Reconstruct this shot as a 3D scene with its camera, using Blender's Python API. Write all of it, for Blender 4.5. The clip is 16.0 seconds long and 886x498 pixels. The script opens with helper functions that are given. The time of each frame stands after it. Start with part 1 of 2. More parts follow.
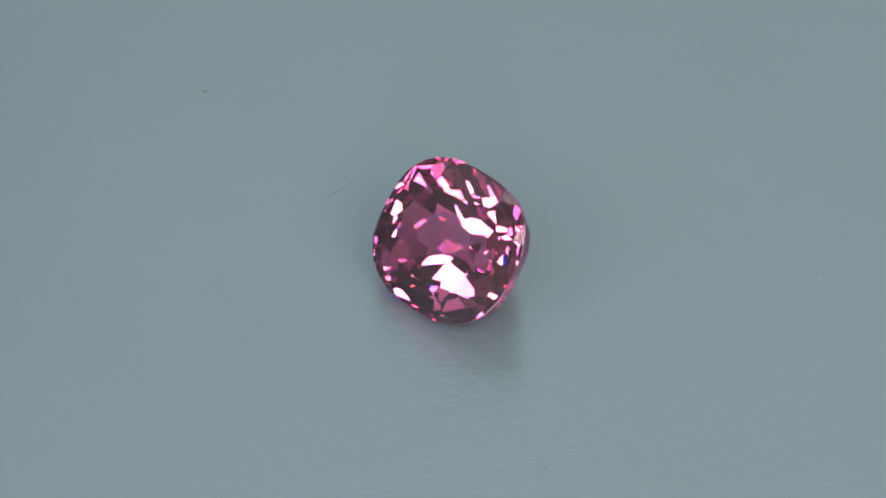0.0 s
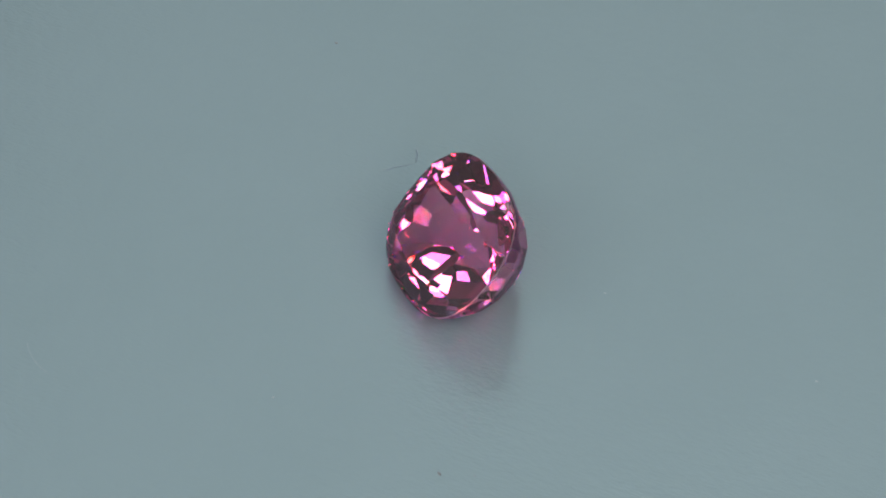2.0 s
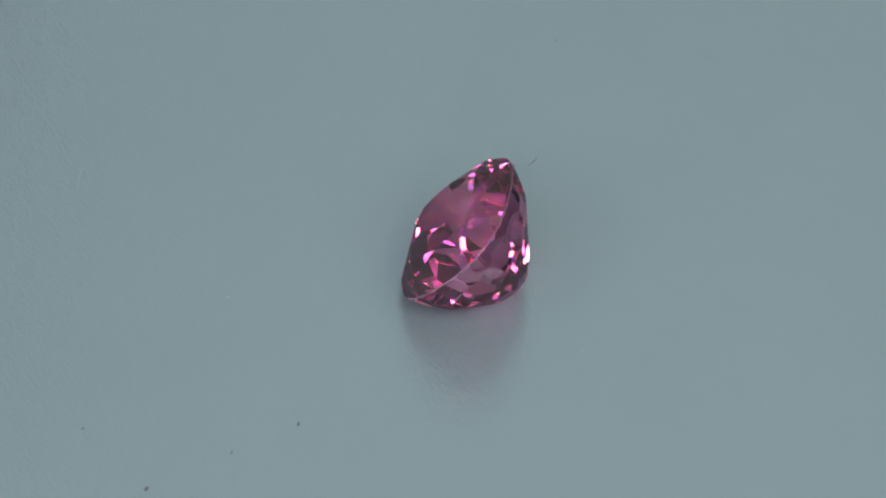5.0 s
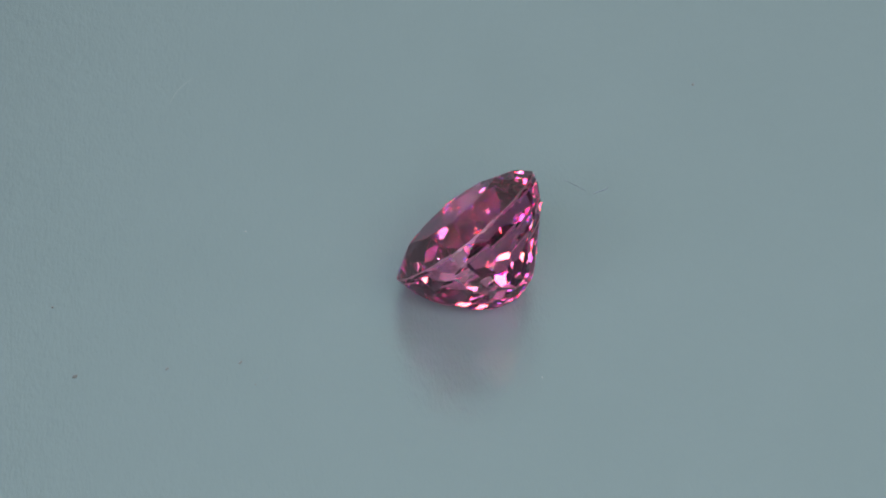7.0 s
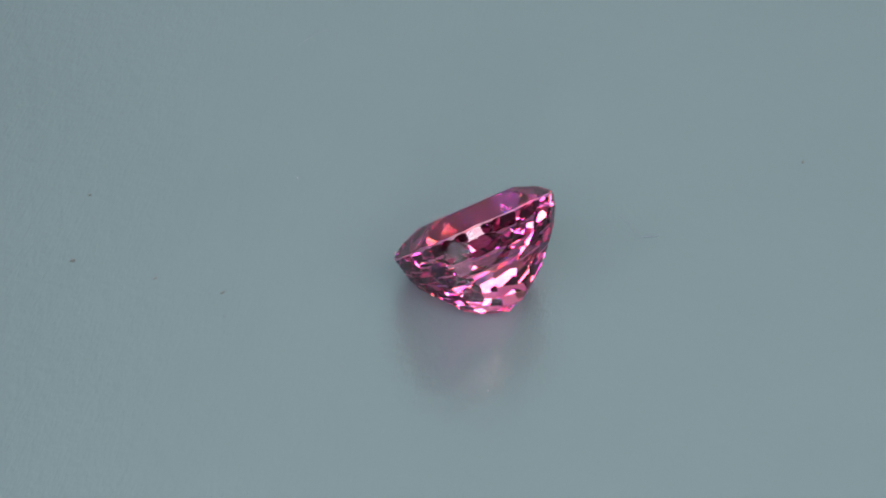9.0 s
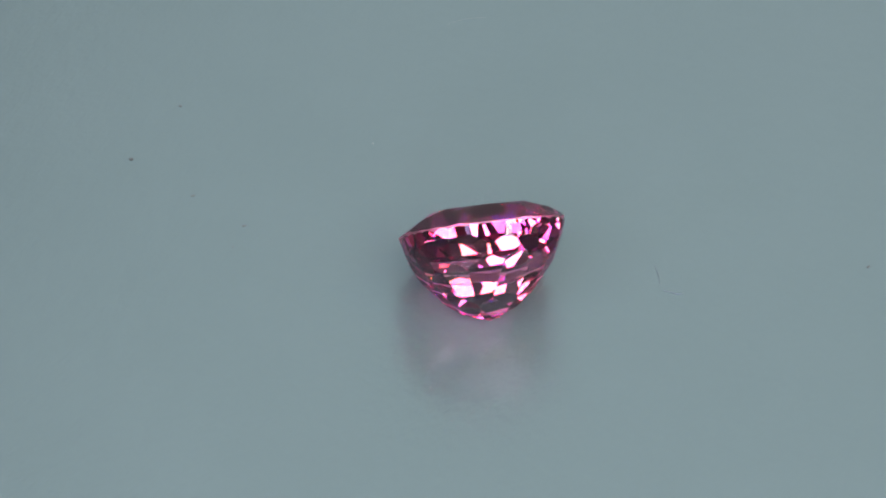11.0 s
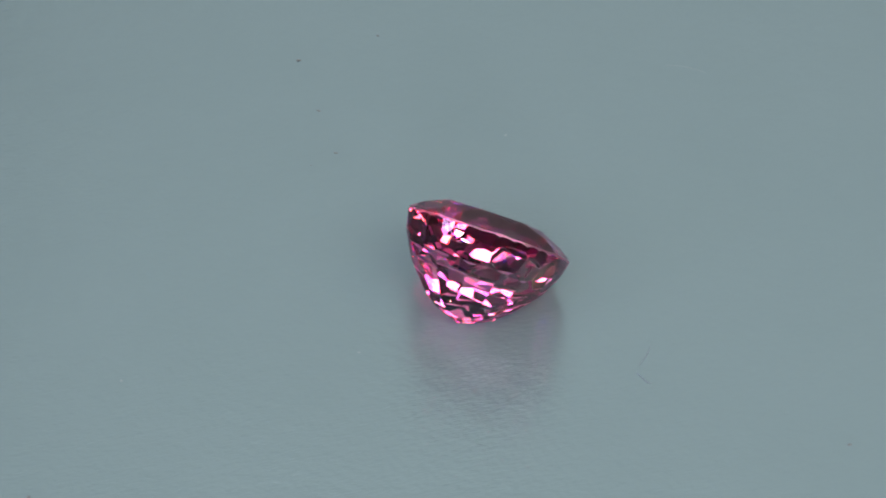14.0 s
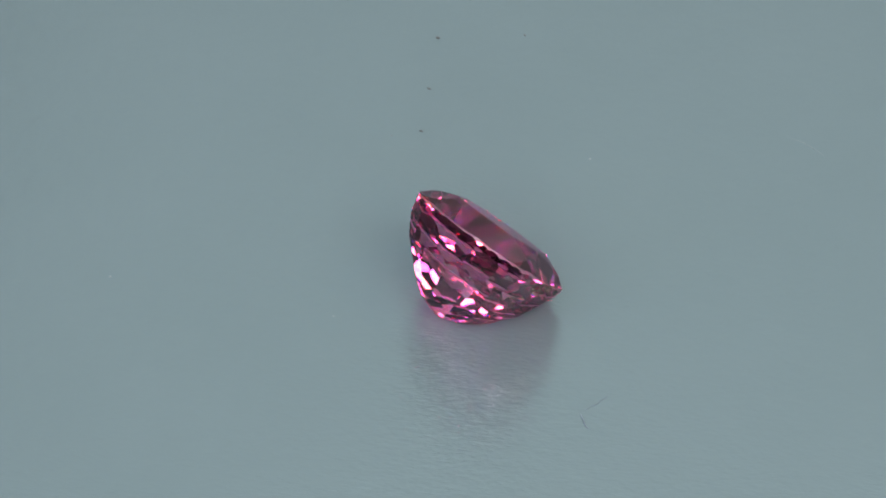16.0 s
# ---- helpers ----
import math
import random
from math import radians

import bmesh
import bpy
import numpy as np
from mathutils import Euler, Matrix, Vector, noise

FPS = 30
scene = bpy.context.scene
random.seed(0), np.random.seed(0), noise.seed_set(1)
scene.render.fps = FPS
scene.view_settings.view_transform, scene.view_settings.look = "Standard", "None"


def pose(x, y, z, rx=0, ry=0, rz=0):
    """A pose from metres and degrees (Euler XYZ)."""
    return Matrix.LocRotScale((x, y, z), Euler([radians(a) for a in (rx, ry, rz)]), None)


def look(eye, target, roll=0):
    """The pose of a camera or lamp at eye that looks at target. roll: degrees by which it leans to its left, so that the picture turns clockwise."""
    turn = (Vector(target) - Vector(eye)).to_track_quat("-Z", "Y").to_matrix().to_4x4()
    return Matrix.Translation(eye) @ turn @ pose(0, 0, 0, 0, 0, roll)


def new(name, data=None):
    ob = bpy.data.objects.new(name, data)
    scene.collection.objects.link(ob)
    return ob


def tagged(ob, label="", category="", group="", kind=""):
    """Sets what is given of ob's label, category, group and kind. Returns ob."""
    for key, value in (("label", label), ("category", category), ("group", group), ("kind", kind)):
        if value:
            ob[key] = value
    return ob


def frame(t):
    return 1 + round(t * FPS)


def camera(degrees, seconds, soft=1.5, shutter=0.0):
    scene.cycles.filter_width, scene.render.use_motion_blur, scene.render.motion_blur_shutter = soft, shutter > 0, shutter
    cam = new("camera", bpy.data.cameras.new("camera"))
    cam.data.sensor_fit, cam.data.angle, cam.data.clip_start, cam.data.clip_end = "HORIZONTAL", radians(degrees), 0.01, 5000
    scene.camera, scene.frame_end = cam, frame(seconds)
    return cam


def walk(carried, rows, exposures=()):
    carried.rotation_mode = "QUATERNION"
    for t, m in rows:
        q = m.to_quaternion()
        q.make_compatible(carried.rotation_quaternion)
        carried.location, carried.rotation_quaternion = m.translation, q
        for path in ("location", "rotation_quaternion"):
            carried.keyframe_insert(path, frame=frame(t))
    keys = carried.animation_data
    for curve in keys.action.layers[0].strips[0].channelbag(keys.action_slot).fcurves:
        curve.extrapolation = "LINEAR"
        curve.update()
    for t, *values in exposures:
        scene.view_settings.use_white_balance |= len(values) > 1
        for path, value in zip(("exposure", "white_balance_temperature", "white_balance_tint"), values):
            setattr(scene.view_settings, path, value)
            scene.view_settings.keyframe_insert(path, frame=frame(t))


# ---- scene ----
# ---------------------------------------------------------------- numbers
MM = 0.001
TOP = 0.025                      # height of the platter's surface above the table
WIDE = 40 * MM                   # width of the view where the lens axis meets the platter
LENS, DOWN, LEAN = 20.955, 44.035, 1.965
FAR = WIDE / (2 * math.tan(radians(LENS) / 2))
AIM = Vector((0, 0, TOP))
EYE = AIM + FAR * Vector((0, -math.cos(radians(DOWN)), math.sin(radians(DOWN))))
AXIS = Vector((0.02807 * WIDE, -0.06367 * WIDE, TOP))     # the platter's axle
RATE = 11.599                    # degrees a second, clockwise from above
SECONDS = 16.0

# ---------------------------------------------------------------- camera
cam = camera(LENS, SECONDS, soft=1.9)
still = look(EYE, AIM, LEAN)
walk(cam, [(0.0, still), (SECONDS, still)])

# ---------------------------------------------------------------- world and lamps
world = bpy.data.worlds.new("world")
scene.world = world
world.use_nodes = True
world.node_tree.nodes["Background"].inputs["Color"].default_value = (0.55, 0.6, 0.65, 1)
world.node_tree.nodes["Background"].inputs["Strength"].default_value = 0.05


def area_lamp(name, eye, target, width, height, watts, colour):
    data = bpy.data.lights.new(name, "AREA")
    data.shape, data.size, data.size_y = "RECTANGLE", width, height
    data.energy, data.color = watts, colour
    ob = new(name, data)
    ob.matrix_world = look(eye, target)
    return ob


def around(azimuth, elevation, distance):
    """A place seen from the stone: azimuth 0 is away from the camera, 90 to its right."""
    a, e = radians(azimuth), radians(elevation)
    return AIM + distance * Vector((math.sin(a) * math.cos(e), math.cos(a) * math.cos(e), math.sin(e)))


area_lamp("softbox_lamp", around(19, 51, 0.42), AIM, 0.50, 0.54, 0.40, (0.95, 0.99, 1.0))
# small unseen lamp added to brighten the sheet and the stone's flecks
area_lamp("added_overhead_lamp", around(15, 79, 0.42), AIM, 0.13, 0.13, 0.12, (1.0, 0.99, 0.97))
# cool and warm tints put coloured fire into the sparkle, in place of dispersion
COOL, WARM, WHITE = (0.52, 0.58, 1.0), (1.0, 0.72, 0.40), (1.0, 0.97, 0.94)
# unseen lamps, mostly added for sparkle: azimuth, elevation, distance, width, height, watts, colour
for row in ((-121, 41, 0.28, 0.06, 0.08, 0.14, WHITE), (136, 46, 0.27, 0.11, 0.15, 0.27, WHITE),
            (95, 55, 0.30, 0.07, 0.07, 0.10, WARM), (172, 54, 0.26, 0.08, 0.06, 0.12, WHITE),
            (-168, 40, 0.26, 0.07, 0.09, 0.15, WHITE), (158, 38, 0.26, 0.06, 0.06, 0.10, WARM),
            (-142, 55, 0.27, 0.06, 0.06, 0.06, COOL), (-148, 33, 0.27, 0.07, 0.06, 0.13, WHITE),
            (168, 31, 0.26, 0.06, 0.05, 0.05, COOL), (180, 19, 0.26, 0.035, 0.035, 0.15, WHITE),
            (150, 63, 0.28, 0.04, 0.04, 0.06, WHITE), (-155, 66, 0.28, 0.04, 0.04, 0.06, WHITE),
            (-98, 58, 0.29, 0.04, 0.04, 0.06, WHITE), (112, 38, 0.29, 0.04, 0.04, 0.06, WHITE),
            (-128, 22, 0.28, 0.04, 0.04, 0.05, COOL), (146, 21, 0.28, 0.04, 0.04, 0.05, WHITE)):
    azimuth, elevation, distance, width, height, watts, colour = row
    area_lamp("sparkle_lamp", around(azimuth, elevation, distance), AIM, 0.75 * width, 0.75 * height, 0.85 * watts, colour)
scene.view_settings.exposure = 0.0


# ---------------------------------------------------------------- materials
def material(name):
    m = bpy.data.materials.new(name)
    m.use_nodes = True
    m.node_tree.nodes.clear()
    return m, m.node_tree.nodes, m.node_tree.links


def add(nodes, kind, **values):
    n = nodes.new(kind)
    for key, value in values.items():
        n.inputs[key.replace("_", " ")].default_value = value
    return n


def gem_material(name, rough, worn=False, haze=0.0):
    """Pink spinel: clear facet gloss over a dense glass that colours the light passing through and spreads it a little by colour."""
    m, nodes, links = material(name)
    out = nodes.new("ShaderNodeOutputMaterial")
    inner, bands = None, []
    for tint, index in (((0.70, 0.40, 0.53, 1), 1.716), ((0.30, 0, 0, 1), 1.713), ((0, 0.15, 0, 1), 1.716), ((0, 0, 0.23, 1), 1.720)):
        band = add(nodes, "ShaderNodeBsdfRefraction", Color=tint, Roughness=rough, IOR=index)
        bands.append(band)
        if inner is None:
            inner = band
        else:
            both = nodes.new("ShaderNodeAddShader")
            links.new(inner.outputs[0], both.inputs[0])
            links.new(band.outputs[0], both.inputs[1])
            inner = both
    gloss = add(nodes, "ShaderNodeBsdfGlossy", Color=(0.98, 0.65, 0.80, 1), Roughness=rough)
    share = add(nodes, "ShaderNodeFresnel", IOR=1.716)
    if worn:
        where = nodes.new("ShaderNodeTexCoord")
        spots = add(nodes, "ShaderNodeTexNoise", Scale=1300.0, Detail=6.0, Roughness=0.7)
        links.new(where.outputs["Object"], spots.inputs["Vector"])
        level = add(nodes, "ShaderNodeMapRange")
        for k, value in ((1, 0.66), (2, 0.74), (3, rough), (4, rough + 0.22)):
            level.inputs[k].default_value = value
        links.new(spots.outputs["Fac"], level.inputs[0])
        for shader in (*bands, gloss):
            links.new(level.outputs[0], shader.inputs["Roughness"])
    mix = nodes.new("ShaderNodeMixShader")
    links.new(share.outputs[0], mix.inputs[0])
    links.new(inner.outputs[0], mix.inputs[1])
    links.new(gloss.outputs[0], mix.inputs[2])
    if haze:                                  # paints reflected haze into the facets' colour; gives the ground girdle its matte look
        # translucent on the pavilion, where it puts in a faint pink glow
        veil = add(nodes, "ShaderNodeBsdfTranslucent" if worn else "ShaderNodeBsdfDiffuse", Color=(0.84, 0.60, 0.70, 1))
        where = nodes.new("ShaderNodeTexCoord")
        cloud = add(nodes, "ShaderNodeTexNoise", Scale=420.0, Detail=4.0, Roughness=0.55)
        links.new(where.outputs["Object"], cloud.inputs["Vector"])
        thick = add(nodes, "ShaderNodeMapRange")
        for k, value in ((1, 0.3), (2, 0.7), (3, haze * 0.6), (4, haze * 1.4)):
            thick.inputs[k].default_value = value
        links.new(cloud.outputs["Fac"], thick.inputs[0])
        over = nodes.new("ShaderNodeMixShader")
        links.new(thick.outputs[0], over.inputs[0])
        links.new(mix.outputs[0], over.inputs[1])
        links.new(veil.outputs[0], over.inputs[2])
        mix = over
    links.new(mix.outputs[0], out.inputs["Surface"])
    return m


def platter_material():
    """Satin grey sheet with fine rubbed lines and a faint mottle."""
    m, nodes, links = material("satin_grey_sheet")
    out = nodes.new("ShaderNodeOutputMaterial")
    b = add(nodes, "ShaderNodeBsdfPrincipled", Roughness=0.20, Metallic=0.53)
    where = nodes.new("ShaderNodeTexCoord")
    mottle = add(nodes, "ShaderNodeTexNoise", Scale=90.0, Detail=4.0, Roughness=0.6)
    links.new(where.outputs["Object"], mottle.inputs["Vector"])
    ramp = nodes.new("ShaderNodeValToRGB")
    ramp.color_ramp.elements[0].position, ramp.color_ramp.elements[0].color = 0.3, (0.234, 0.328, 0.359, 1)
    ramp.color_ramp.elements[1].position, ramp.color_ramp.elements[1].color = 0.7, (0.243, 0.338, 0.371, 1)
    links.new(mottle.outputs["Fac"], ramp.inputs["Fac"])
    links.new(ramp.outputs["Color"], b.inputs["Base Color"])
    stretch = nodes.new("ShaderNodeMapping")
    stretch.inputs["Scale"].default_value = (2200, 6500, 3800)
    links.new(where.outputs["Object"], stretch.inputs["Vector"])
    lines = add(nodes, "ShaderNodeTexNoise", Scale=1.0, Detail=3.0, Roughness=0.6)
    links.new(stretch.outputs["Vector"], lines.inputs["Vector"])
    bump = add(nodes, "ShaderNodeBump", Strength=1.0, Distance=0.000024)
    swell = add(nodes, "ShaderNodeTexNoise", Scale=1100.0, Detail=2.0, Roughness=0.5)
    links.new(where.outputs["Object"], swell.inputs["Vector"])
    both = nodes.new("ShaderNodeMath")
    both.operation = "MULTIPLY_ADD"
    both.inputs[1].default_value = 1.6
    links.new(swell.outputs["Fac"], both.inputs[0])
    links.new(lines.outputs["Fac"], both.inputs[2])
    links.new(both.outputs[0], bump.inputs["Height"])
    links.new(bump.outputs["Normal"], b.inputs["Normal"])
    links.new(b.outputs["BSDF"], out.inputs["Surface"])
    return m


def plain_material(name, colour, rough, scale=40.0, spread=0.15):
    m, nodes, links = material(name)
    out = nodes.new("ShaderNodeOutputMaterial")
    b = add(nodes, "ShaderNodeBsdfPrincipled", Roughness=rough)
    where = nodes.new("ShaderNodeTexCoord")
    n = add(nodes, "ShaderNodeTexNoise", Scale=scale, Detail=5.0)
    links.new(where.outputs["Object"], n.inputs["Vector"])
    ramp = nodes.new("ShaderNodeValToRGB")
    for e, k in zip(ramp.color_ramp.elements, (1 - spread, 1 + spread)):
        e.color = (*(c * k for c in colour), 1)
    ramp.color_ramp.elements[0].position, ramp.color_ramp.elements[1].position = 0.35, 0.65
    links.new(n.outputs["Fac"], ramp.inputs["Fac"])
    links.new(ramp.outputs["Color"], b.inputs["Base Color"])
    links.new(b.outputs["BSDF"], out.inputs["Surface"])
    return m


GEM = gem_material("pink_spinel", 0.0, haze=0.035)
GEM_WORN = gem_material("pink_spinel_rubbed", 0.0, True, 0.006)
FLAW = plain_material("dark_flaw", (0.06, 0.03, 0.05), 0.6, 4000.0, 0.2)
GROUND_EDGE = gem_material("pink_spinel_ground_edge", 0.3, haze=0.07)
SHEET = platter_material()
DUST = plain_material("grey_dust", (0.10, 0.115, 0.125), 0.9, 4000.0, 0.3)
PALE = plain_material("pale_dust", (0.15, 0.185, 0.205), 0.9, 4000.0, 0.2)
FLUFF = plain_material("blue_grey_fibre", (0.15, 0.19, 0.245), 0.8, 4000.0, 0.2)
WALL = plain_material("unseen_white_lining", (0.72, 0.73, 0.74), 0.9, 30.0, 0.04)
DIM = plain_material("unseen_black_lining", (0.07, 0.07, 0.075), 0.9, 30.0, 0.1)
TABLE = plain_material("grey_table", (0.26, 0.27, 0.28), 0.6, 20.0, 0.15)


# ---------------------------------------------------------------- building helpers
def mesh_of(name, bm, mat):
    me = bpy.data.meshes.new(name)
    bm.to_mesh(me)
    bm.free()
    me.materials.append(mat)
    return me


def part(name, bm, mat, parent, label=""):
    ob = new(name, mesh_of(name, bm, mat))
    ob.parent = parent
    return tagged(ob, label)


def slab(name, size, middle, mat):
    bm = bmesh.new()
    bmesh.ops.create_cube(bm, size=1, matrix=Matrix.Translation(middle) @ Matrix.Diagonal((*size, 1)))
    return tagged(new(name, mesh_of(name, bm, mat)), kind="structure")


# ---------------------------------------------------------------- an unseen booth added round the table
slab("table_top", (1.4, 1.2, 0.04), (0, 0, -0.02), TABLE)
# white walls bounce light; black ceiling and south wall darken what facets mirror
slab("ceiling", (1.24, 1.24, 0.02), (0, 0, 0.81), DIM)
slab("wall_north", (1.24, 0.02, 0.80), (0, 0.61, 0.40), WALL)
slab("wall_south", (1.24, 0.02, 0.80), (0, -0.61, 0.40), DIM)
slab("wall_east", (0.02, 1.20, 0.80), (0.61, 0, 0.40), WALL)
slab("wall_west", (0.02, 1.20, 0.80), (-0.61, 0, 0.40), WALL)


def disc(radius, low, high, soft):
    bm = bmesh.new()
    bmesh.ops.create_cone(bm, cap_ends=True, segments=128, radius1=radius, radius2=radius, depth=high - low,
                          matrix=Matrix.Translation((0, 0, (low + high) / 2)))
    rim = [e for e in bm.edges if abs(e.verts[0].co.z - e.verts[1].co.z) < 1e-6]
    bmesh.ops.bevel(bm, geom=rim, offset=soft, segments=3, affect="EDGES")
    return bm


def build_platter():
    """A round turning plate with a satin sheet on it, origin at its axle on the upper face."""
    ob = tagged(new("turntable"), "round turntable covered with a satin blue-grey sheet", "turntable")
    part("plate", disc(0.124, -0.025, -0.0005, 0.0015), TABLE, ob, "grey round plate")
    part("surface_sheet", disc(0.120, -0.0005, 0, 0.00015), SHEET, ob, "satin blue-grey sheet with fine rubbed lines")
    return ob


# ---------------------------------------------------------------- the stone
HALF_A, HALF_B, SQUARE, OUTLINE_TURN = 3.585, 3.364, 2.594, 0.4    # girdle outline in mm
CROWN, GIRDLE = 0.89, 0.08
REST = 48.465                     # slope of the pavilion mains, on one of which it lies


def reach(azimuth):
    """Half width of the cushion outline towards an azimuth (its support)."""
    f = azimuth - OUTLINE_TURN
    q = SQUARE / (SQUARE - 1)
    c, s = abs(math.cos(radians(f))) * HALF_A, abs(math.sin(radians(f))) * HALF_B
    return (c ** q + s ** q) ** (1 / q)


def facing(polar):
    """Azimuth in which the cushion outline faces at a polar angle, so that facets share its length evenly."""
    f = radians(polar - OUTLINE_TURN)
    x = math.copysign((abs(math.cos(f)) / HALF_A) ** (SQUARE - 1) / HALF_A, math.cos(f))
    y = math.copysign((abs(math.sin(f)) / HALF_B) ** (SQUARE - 1) / HALF_B, math.sin(f))
    return math.degrees(math.atan2(y, x)) + OUTLINE_TURN


def facet_planes():
    """(normal, distance) of every cut, in mm, axis upwards, girdle at z = 0."""
    planes = []

    def cut(azimuth, slope, ring, z, down=False, error=0.0):
        b, f = radians(slope), radians(azimuth)
        n = Vector((math.sin(b) * math.cos(f), math.sin(b) * math.sin(f), -math.cos(b) if down else math.cos(b)))
        planes.append((n, math.sin(b) * ring * reach(azimuth) + n.z * z + error))

    rng = random.Random(7)
    off = lambda s: rng.uniform(-s, s)
    for i in range(64):
        cut(i * 5.625, 90, 1.0, 0)
    # crown
    planes.append((Vector((0, 0, 1)), CROWN))
    for i in range(16):
        cut(facing(i * 22.5 + 11.25 + off(1)), 41.0 + off(0.8), 1.0, GIRDLE / 2)
    for i in range(8):
        cut(facing(i * 45 + off(0.8)), 31.5 + off(0.6), 0.99, GIRDLE / 2 + 0.02)
    for i in range(8):
        cut(facing(i * 45 + 22.5 + off(0.8)), 19.9 + off(0.6), 0.57, CROWN)
    # pavilion: slope, ring and depth of each tier, facets, half a step on or not, how far the two long flanks are drawn in
    planes.append((Vector((0, 0, -1)), 4.06))
    for slope, ring, z, count, shift, drawn in (
            (76.5, 1.0, 0.02, 32, 0.5, 0.0), (63, 0.82, 1.75, 16, 0, 0.05),
            (REST, 0.54, 2.97, 16, 0.5, 0.135), (38, 0.33, 3.56, 8, 0, 0.14), (20, 0.15, 3.84, 8, 0.5, 0.0)):
        for i in range(count):
            turn = (i + shift) * 360 / count + 6.5 + off(2.4)
            turn = (turn + turn + (facing(turn) - turn + 180) % 360 - 180) / 2
            lean = 1 - drawn * math.sin(radians(turn)) ** 2
            aside = (0.12 * math.cos(radians(turn)) - 0.12 * math.sin(radians(turn))) * min(1, max(0, z - 1.3) / 1.6)
            b = slope + off(1.9)
            cut(turn, b, ring * lean, -z, True, math.sin(radians(b)) * aside + (off(0.05) if count == 16 else 0))
    cut(270, REST, 0.562, -2.45, True)        # the one it lies on
    return planes


def build_gem():
    """A closed stone ground from planes, parted into table, crown, girdle and pavilion."""
    bm = bmesh.new()
    bmesh.ops.create_cube(bm, size=12)
    for n, d in facet_planes():
        bmesh.ops.bisect_plane(bm, geom=bm.verts[:] + bm.edges[:] + bm.faces[:], dist=1e-5,
                               plane_co=n * d, plane_no=n, clear_outer=True)
        rim = [e for e in bm.edges if e.is_boundary]
        if rim:
            bmesh.ops.holes_fill(bm, edges=rim)
    bmesh.ops.remove_doubles(bm, verts=bm.verts, dist=2e-4)
    bmesh.ops.recalc_face_normals(bm, faces=bm.faces)
    bmesh.ops.scale(bm, vec=(MM, MM, MM), verts=bm.verts)
    stone = new("gemstone")
    tagged(stone, "faceted pink cushion-cut gemstone lying tilted on its pavilion", "gemstone")
    kinds = {"table_facet": lambda z: z > 0.999, "crown": lambda z: 0.05 < z <= 0.999,
             "girdle": lambda z: abs(z) <= 0.05, "pavilion": lambda z: z < -0.05}
    for name, test in kinds.items():
        piece = bm.copy()
        piece.normal_update()
        bmesh.ops.delete(piece, geom=[f for f in piece.faces if not test(f.normal.z)], context="FACES")
        if name == "girdle":
            part(name, piece, GROUND_EDGE, stone, "thin matte ground edge")
        else:
            part(name, piece, GEM_WORN if name == "pavilion" else GEM, stone)
    for x, y, z, turn, tilt in ((1.1, -0.4, -1.0, 20, 30), (0.95, -0.55, -1.05, 80, 50), (-0.8, 0.9, -1.5, 140, 20), (0.2, 1.3, -0.8, 60, 70)):
        flake = bmesh.new()
        bmesh.ops.create_icosphere(flake, subdivisions=1, radius=1)
        bmesh.ops.transform(flake, verts=flake.verts, matrix=pose(x * MM, y * MM, z * MM, tilt, 0, turn) @
                            Matrix.Diagonal((0.17 * MM, 0.022 * MM, 0.03 * MM, 1)))
        part("inclusion", flake, FLAW, stone, "tiny dark flaw inside")
    lowest = min((stone_turn(0).to_3x3() @ v.co).z for v in bm.verts)
    bm.free()
    return stone, lowest


def stone_turn(t):
    return pose(0, 0, 0, 0, 0, -130.33 - RATE * t) @ pose(0, 0, 0, 0, REST, 0) @ pose(0, 0, 0, 0, 0, 90)


# ---------------------------------------------------------------- dust
def build_speck(name, size, seed, mat, label, long=1.0, flat=0.3):
    """A crumb of dust: a lumpy little clod."""
    bm = bmesh.new()
    bmesh.ops.create_icosphere(bm, subdivisions=2, radius=size / 2)
    for v in bm.verts:
        k = 1 + 0.45 * noise.noise(v.co / size * 3 + Vector((seed, 0, 0)))
        v.co = Vector((v.co.x * k * long, v.co.y * k, v.co.z * k * flat))
    low = min(v.co.z for v in bm.verts)
    bmesh.ops.translate(bm, vec=(0, 0, -low), verts=bm.verts)
    return tagged(new(name, mesh_of(name, bm, mat)), label, "dust speck", "specks of dust")


def build_fibre(name, points, thick, mat, label):
    """A hair of lint: a bent round thread, built from joined rings."""
    bm = bmesh.new()
    rings = []
    for i, p in enumerate(points):
        a, b = Vector(points[max(i - 1, 0)]), Vector(points[min(i + 1, len(points) - 1)])
        along = (b - a).normalized()
        side = along.cross(Vector((0, 0, 1))).normalized()
        up = side.cross(along)
        r = thick / 2 * (0.5 if i in (0, len(points) - 1) else 1)
        rings.append([bm.verts.new(Vector(p) + r * (math.cos(k * math.pi / 3) * side + math.sin(k * math.pi / 3) * up))
                      for k in range(6)])
    for u, v in zip(rings, rings[1:]):
        for k in range(6):
            bm.faces.new((u[k], u[(k + 1) % 6], v[(k + 1) % 6], v[k]))
    bm.faces.new(rings[0][::-1])
    bm.faces.new(rings[-1])
    low = min(v.co.z for v in bm.verts)
    bmesh.ops.translate(bm, vec=(0, 0, -low), verts=bm.verts)
    bmesh.ops.recalc_face_normals(bm, faces=bm.faces)
    ob = new(name, mesh_of(name, bm, mat))
    return tagged(ob, label, "lint fibre", "lint on the turntable")


platter = build_platter()
stone, lowest = build_gem()

riders = []                      # thing, radius in view widths, angle at 0 s, own turn


def ride(ob, radius, angle, own=0):
    riders.append((ob, radius * WIDE, angle, own))


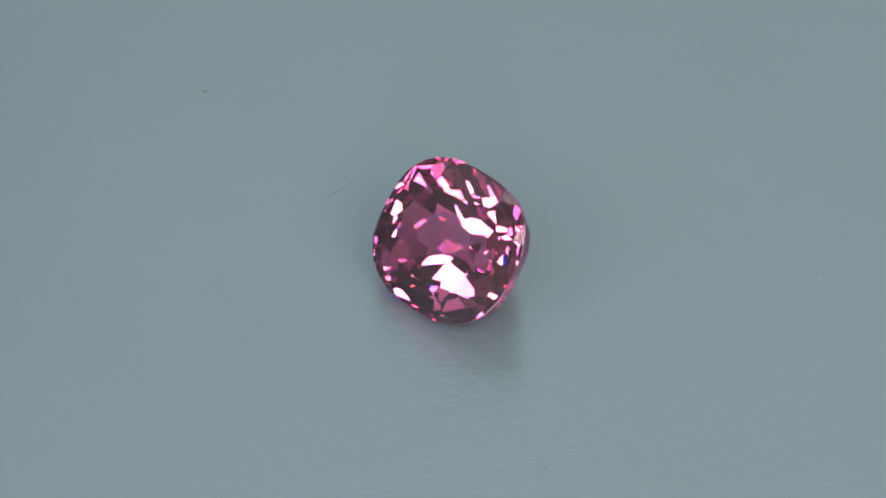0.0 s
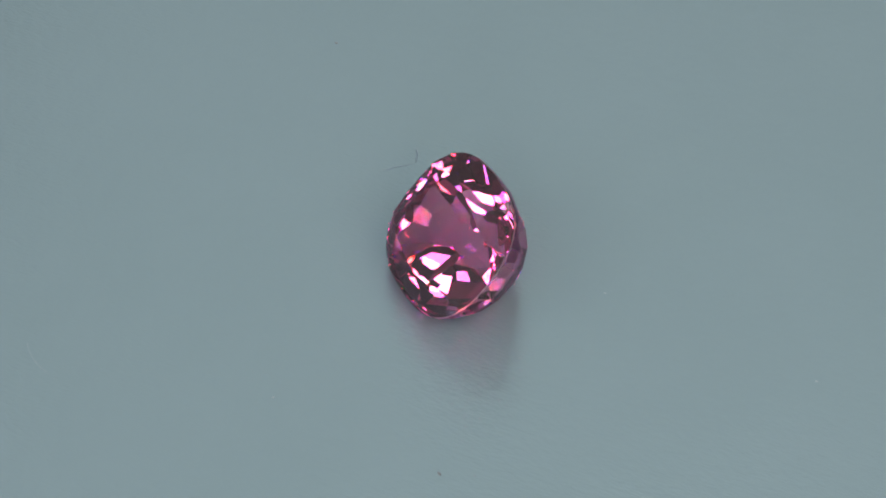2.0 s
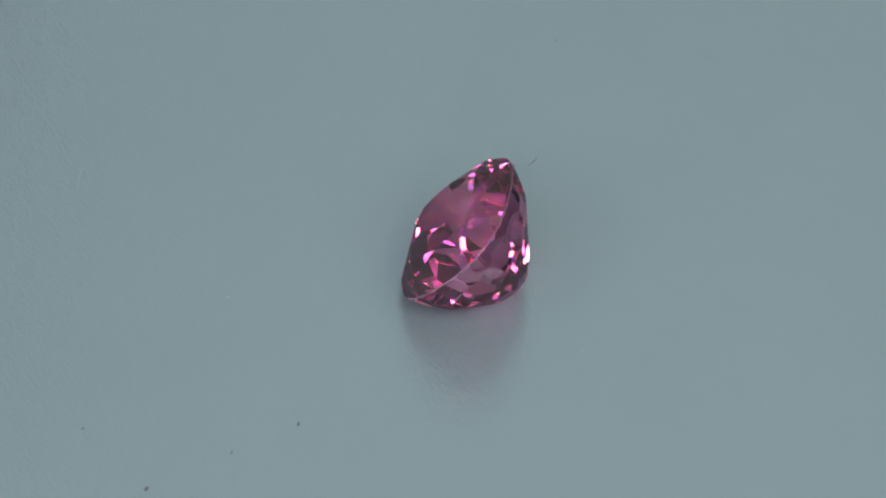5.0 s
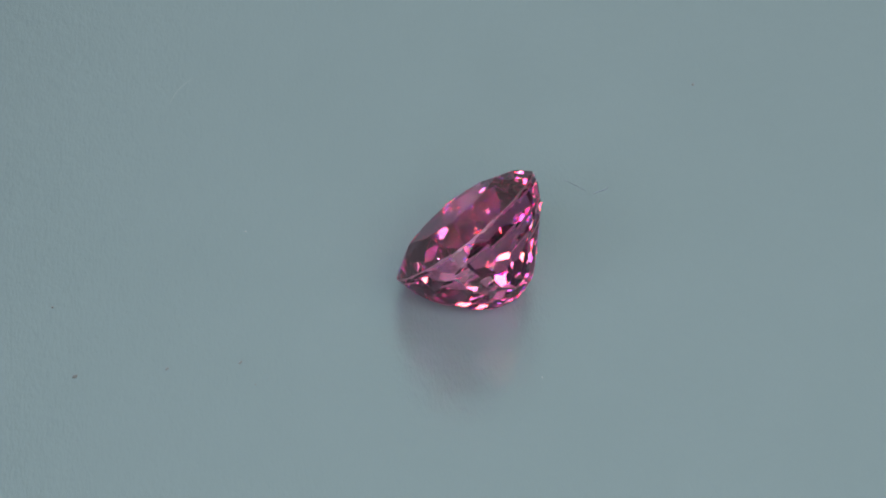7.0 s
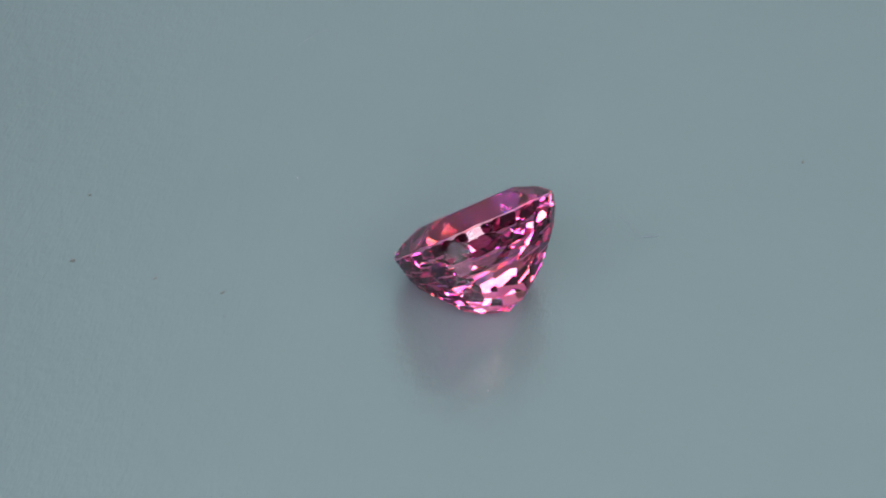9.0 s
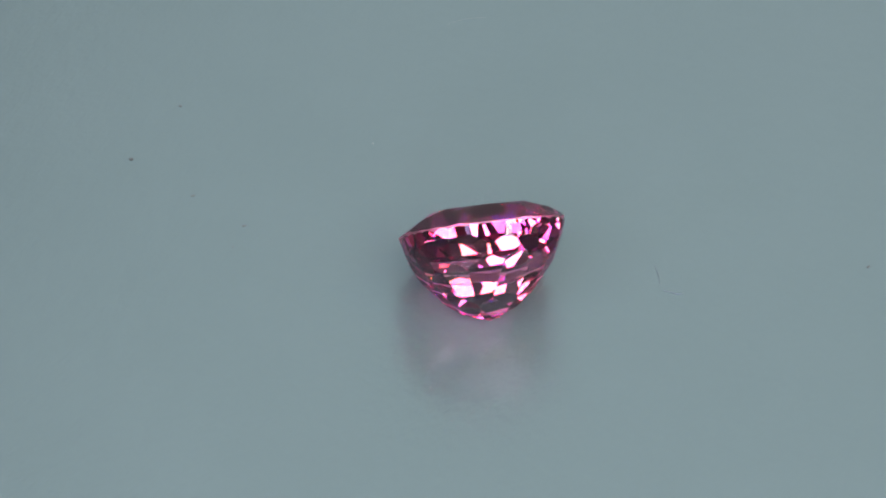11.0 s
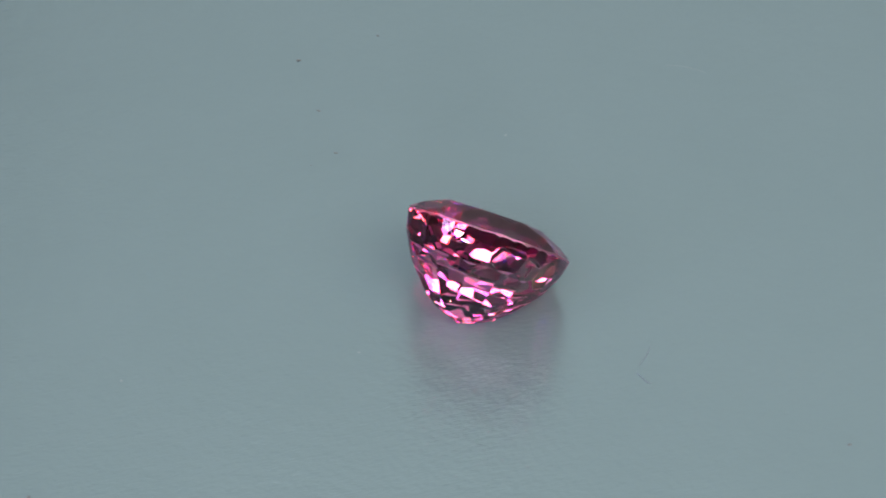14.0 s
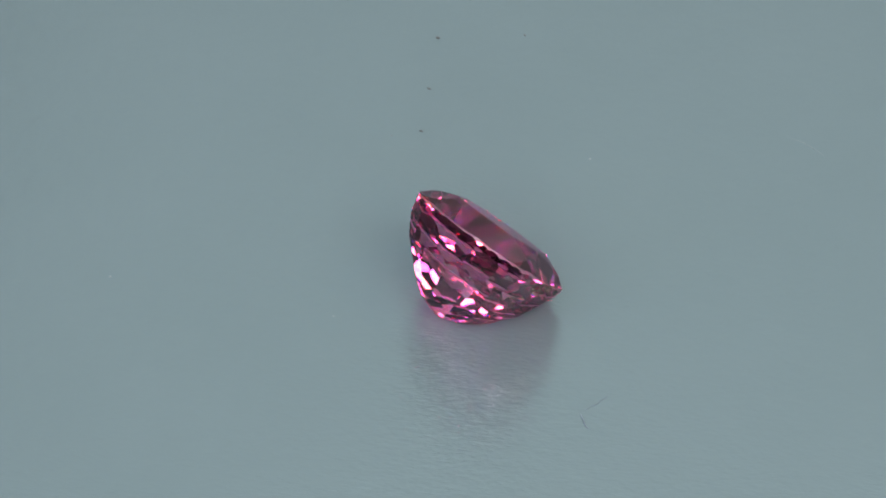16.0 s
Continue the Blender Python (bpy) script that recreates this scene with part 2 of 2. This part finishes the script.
# dark crumbs: radius, angle, size in mm, length
for k, (radius, angle, size, long) in enumerate((
        (0.2705, -71.85, 0.11, 2.3), (0.4417, -78.77, 0.20, 1.2), (0.4556, -92.57, 0.14, 1.1),
        (0.3460, -75.80, 0.12, 1.8), (0.2705, -64.20, 0.07, 1.2), (0.4556, 134.9, 0.13, 1.5), (0.5440, 18.5, 0.20, 1.4))):
    ride(build_speck("dust_speck", size * MM, k * 3.1, DUST, "tiny dark grey speck of dust lying on the turntable", long),
         radius, angle, angle + 35)
# pale crumbs
for k, (radius, angle, size, long) in enumerate((
        (0.2651, -116.6, 0.09, 1.4), (0.3962, 5.4, 0.11, 1.3), (0.1533, 23.9, 0.06, 2.4))):
    ride(build_speck("pale_dust_speck", size * MM, 40 + k * 2.3, PALE, "tiny pale crumb of dust lying on the turntable", long),
         radius, angle, angle - 20)


def thread(points):
    return [(x * MM, y * MM, 0.0) for x, y in points]


ride(build_fibre("lint_fibre", thread([(0.30, -0.36), (0.26, -0.20), (0.18, -0.06), (0.14, 0.08), (0.10, 0.22), (0.02, 0.33), (-0.12, 0.44)]),
                 0.045 * MM, FLUFF, "short curled blue-grey lint fibre lying on the turntable"), 0.22993, 130.0, 0)
ride(build_fibre("lint_fibre", thread([(-0.50, -0.52), (-0.36, -0.30), (-0.19, -0.12), (-0.02, 0.10), (0.22, 0.26), (0.44, 0.48)]),
                 0.026 * MM, FLUFF, "thin faint blue-grey hair lying on the turntable"), 0.2146, 136.4, 0)
ride(build_fibre("pale_fibre", thread([(-0.95, 0.75), (-0.62, 0.36), (-0.20, 0.02), (0.30, -0.26), (0.85, -0.46)]),
                 0.014 * MM, PALE, "thin pale hair lying on the turntable"), 0.4765, -141.0, 0)


# ---------------------------------------------------------------- what turns
def motions():
    times = [0.5 * k for k in range(int(SECONDS * 2) + 1)]
    turn = lambda t: Matrix.Translation(AXIS) @ pose(0, 0, 0, 0, 0, -RATE * t)
    walk(platter, [(t, turn(t)) for t in times])
    base = Vector((-0.921 * MM, -0.055 * MM, -lowest))
    still_turn = Matrix.Translation(base) @ stone_turn(0)
    walk(stone, [(t, turn(t) @ still_turn) for t in times])
    for ob, r, a, own in riders:
        spot = pose(r * math.cos(radians(a)), r * math.sin(radians(a)), 0, 0, 0, own)
        walk(ob, [(t, turn(t) @ spot) for t in times])


motions()
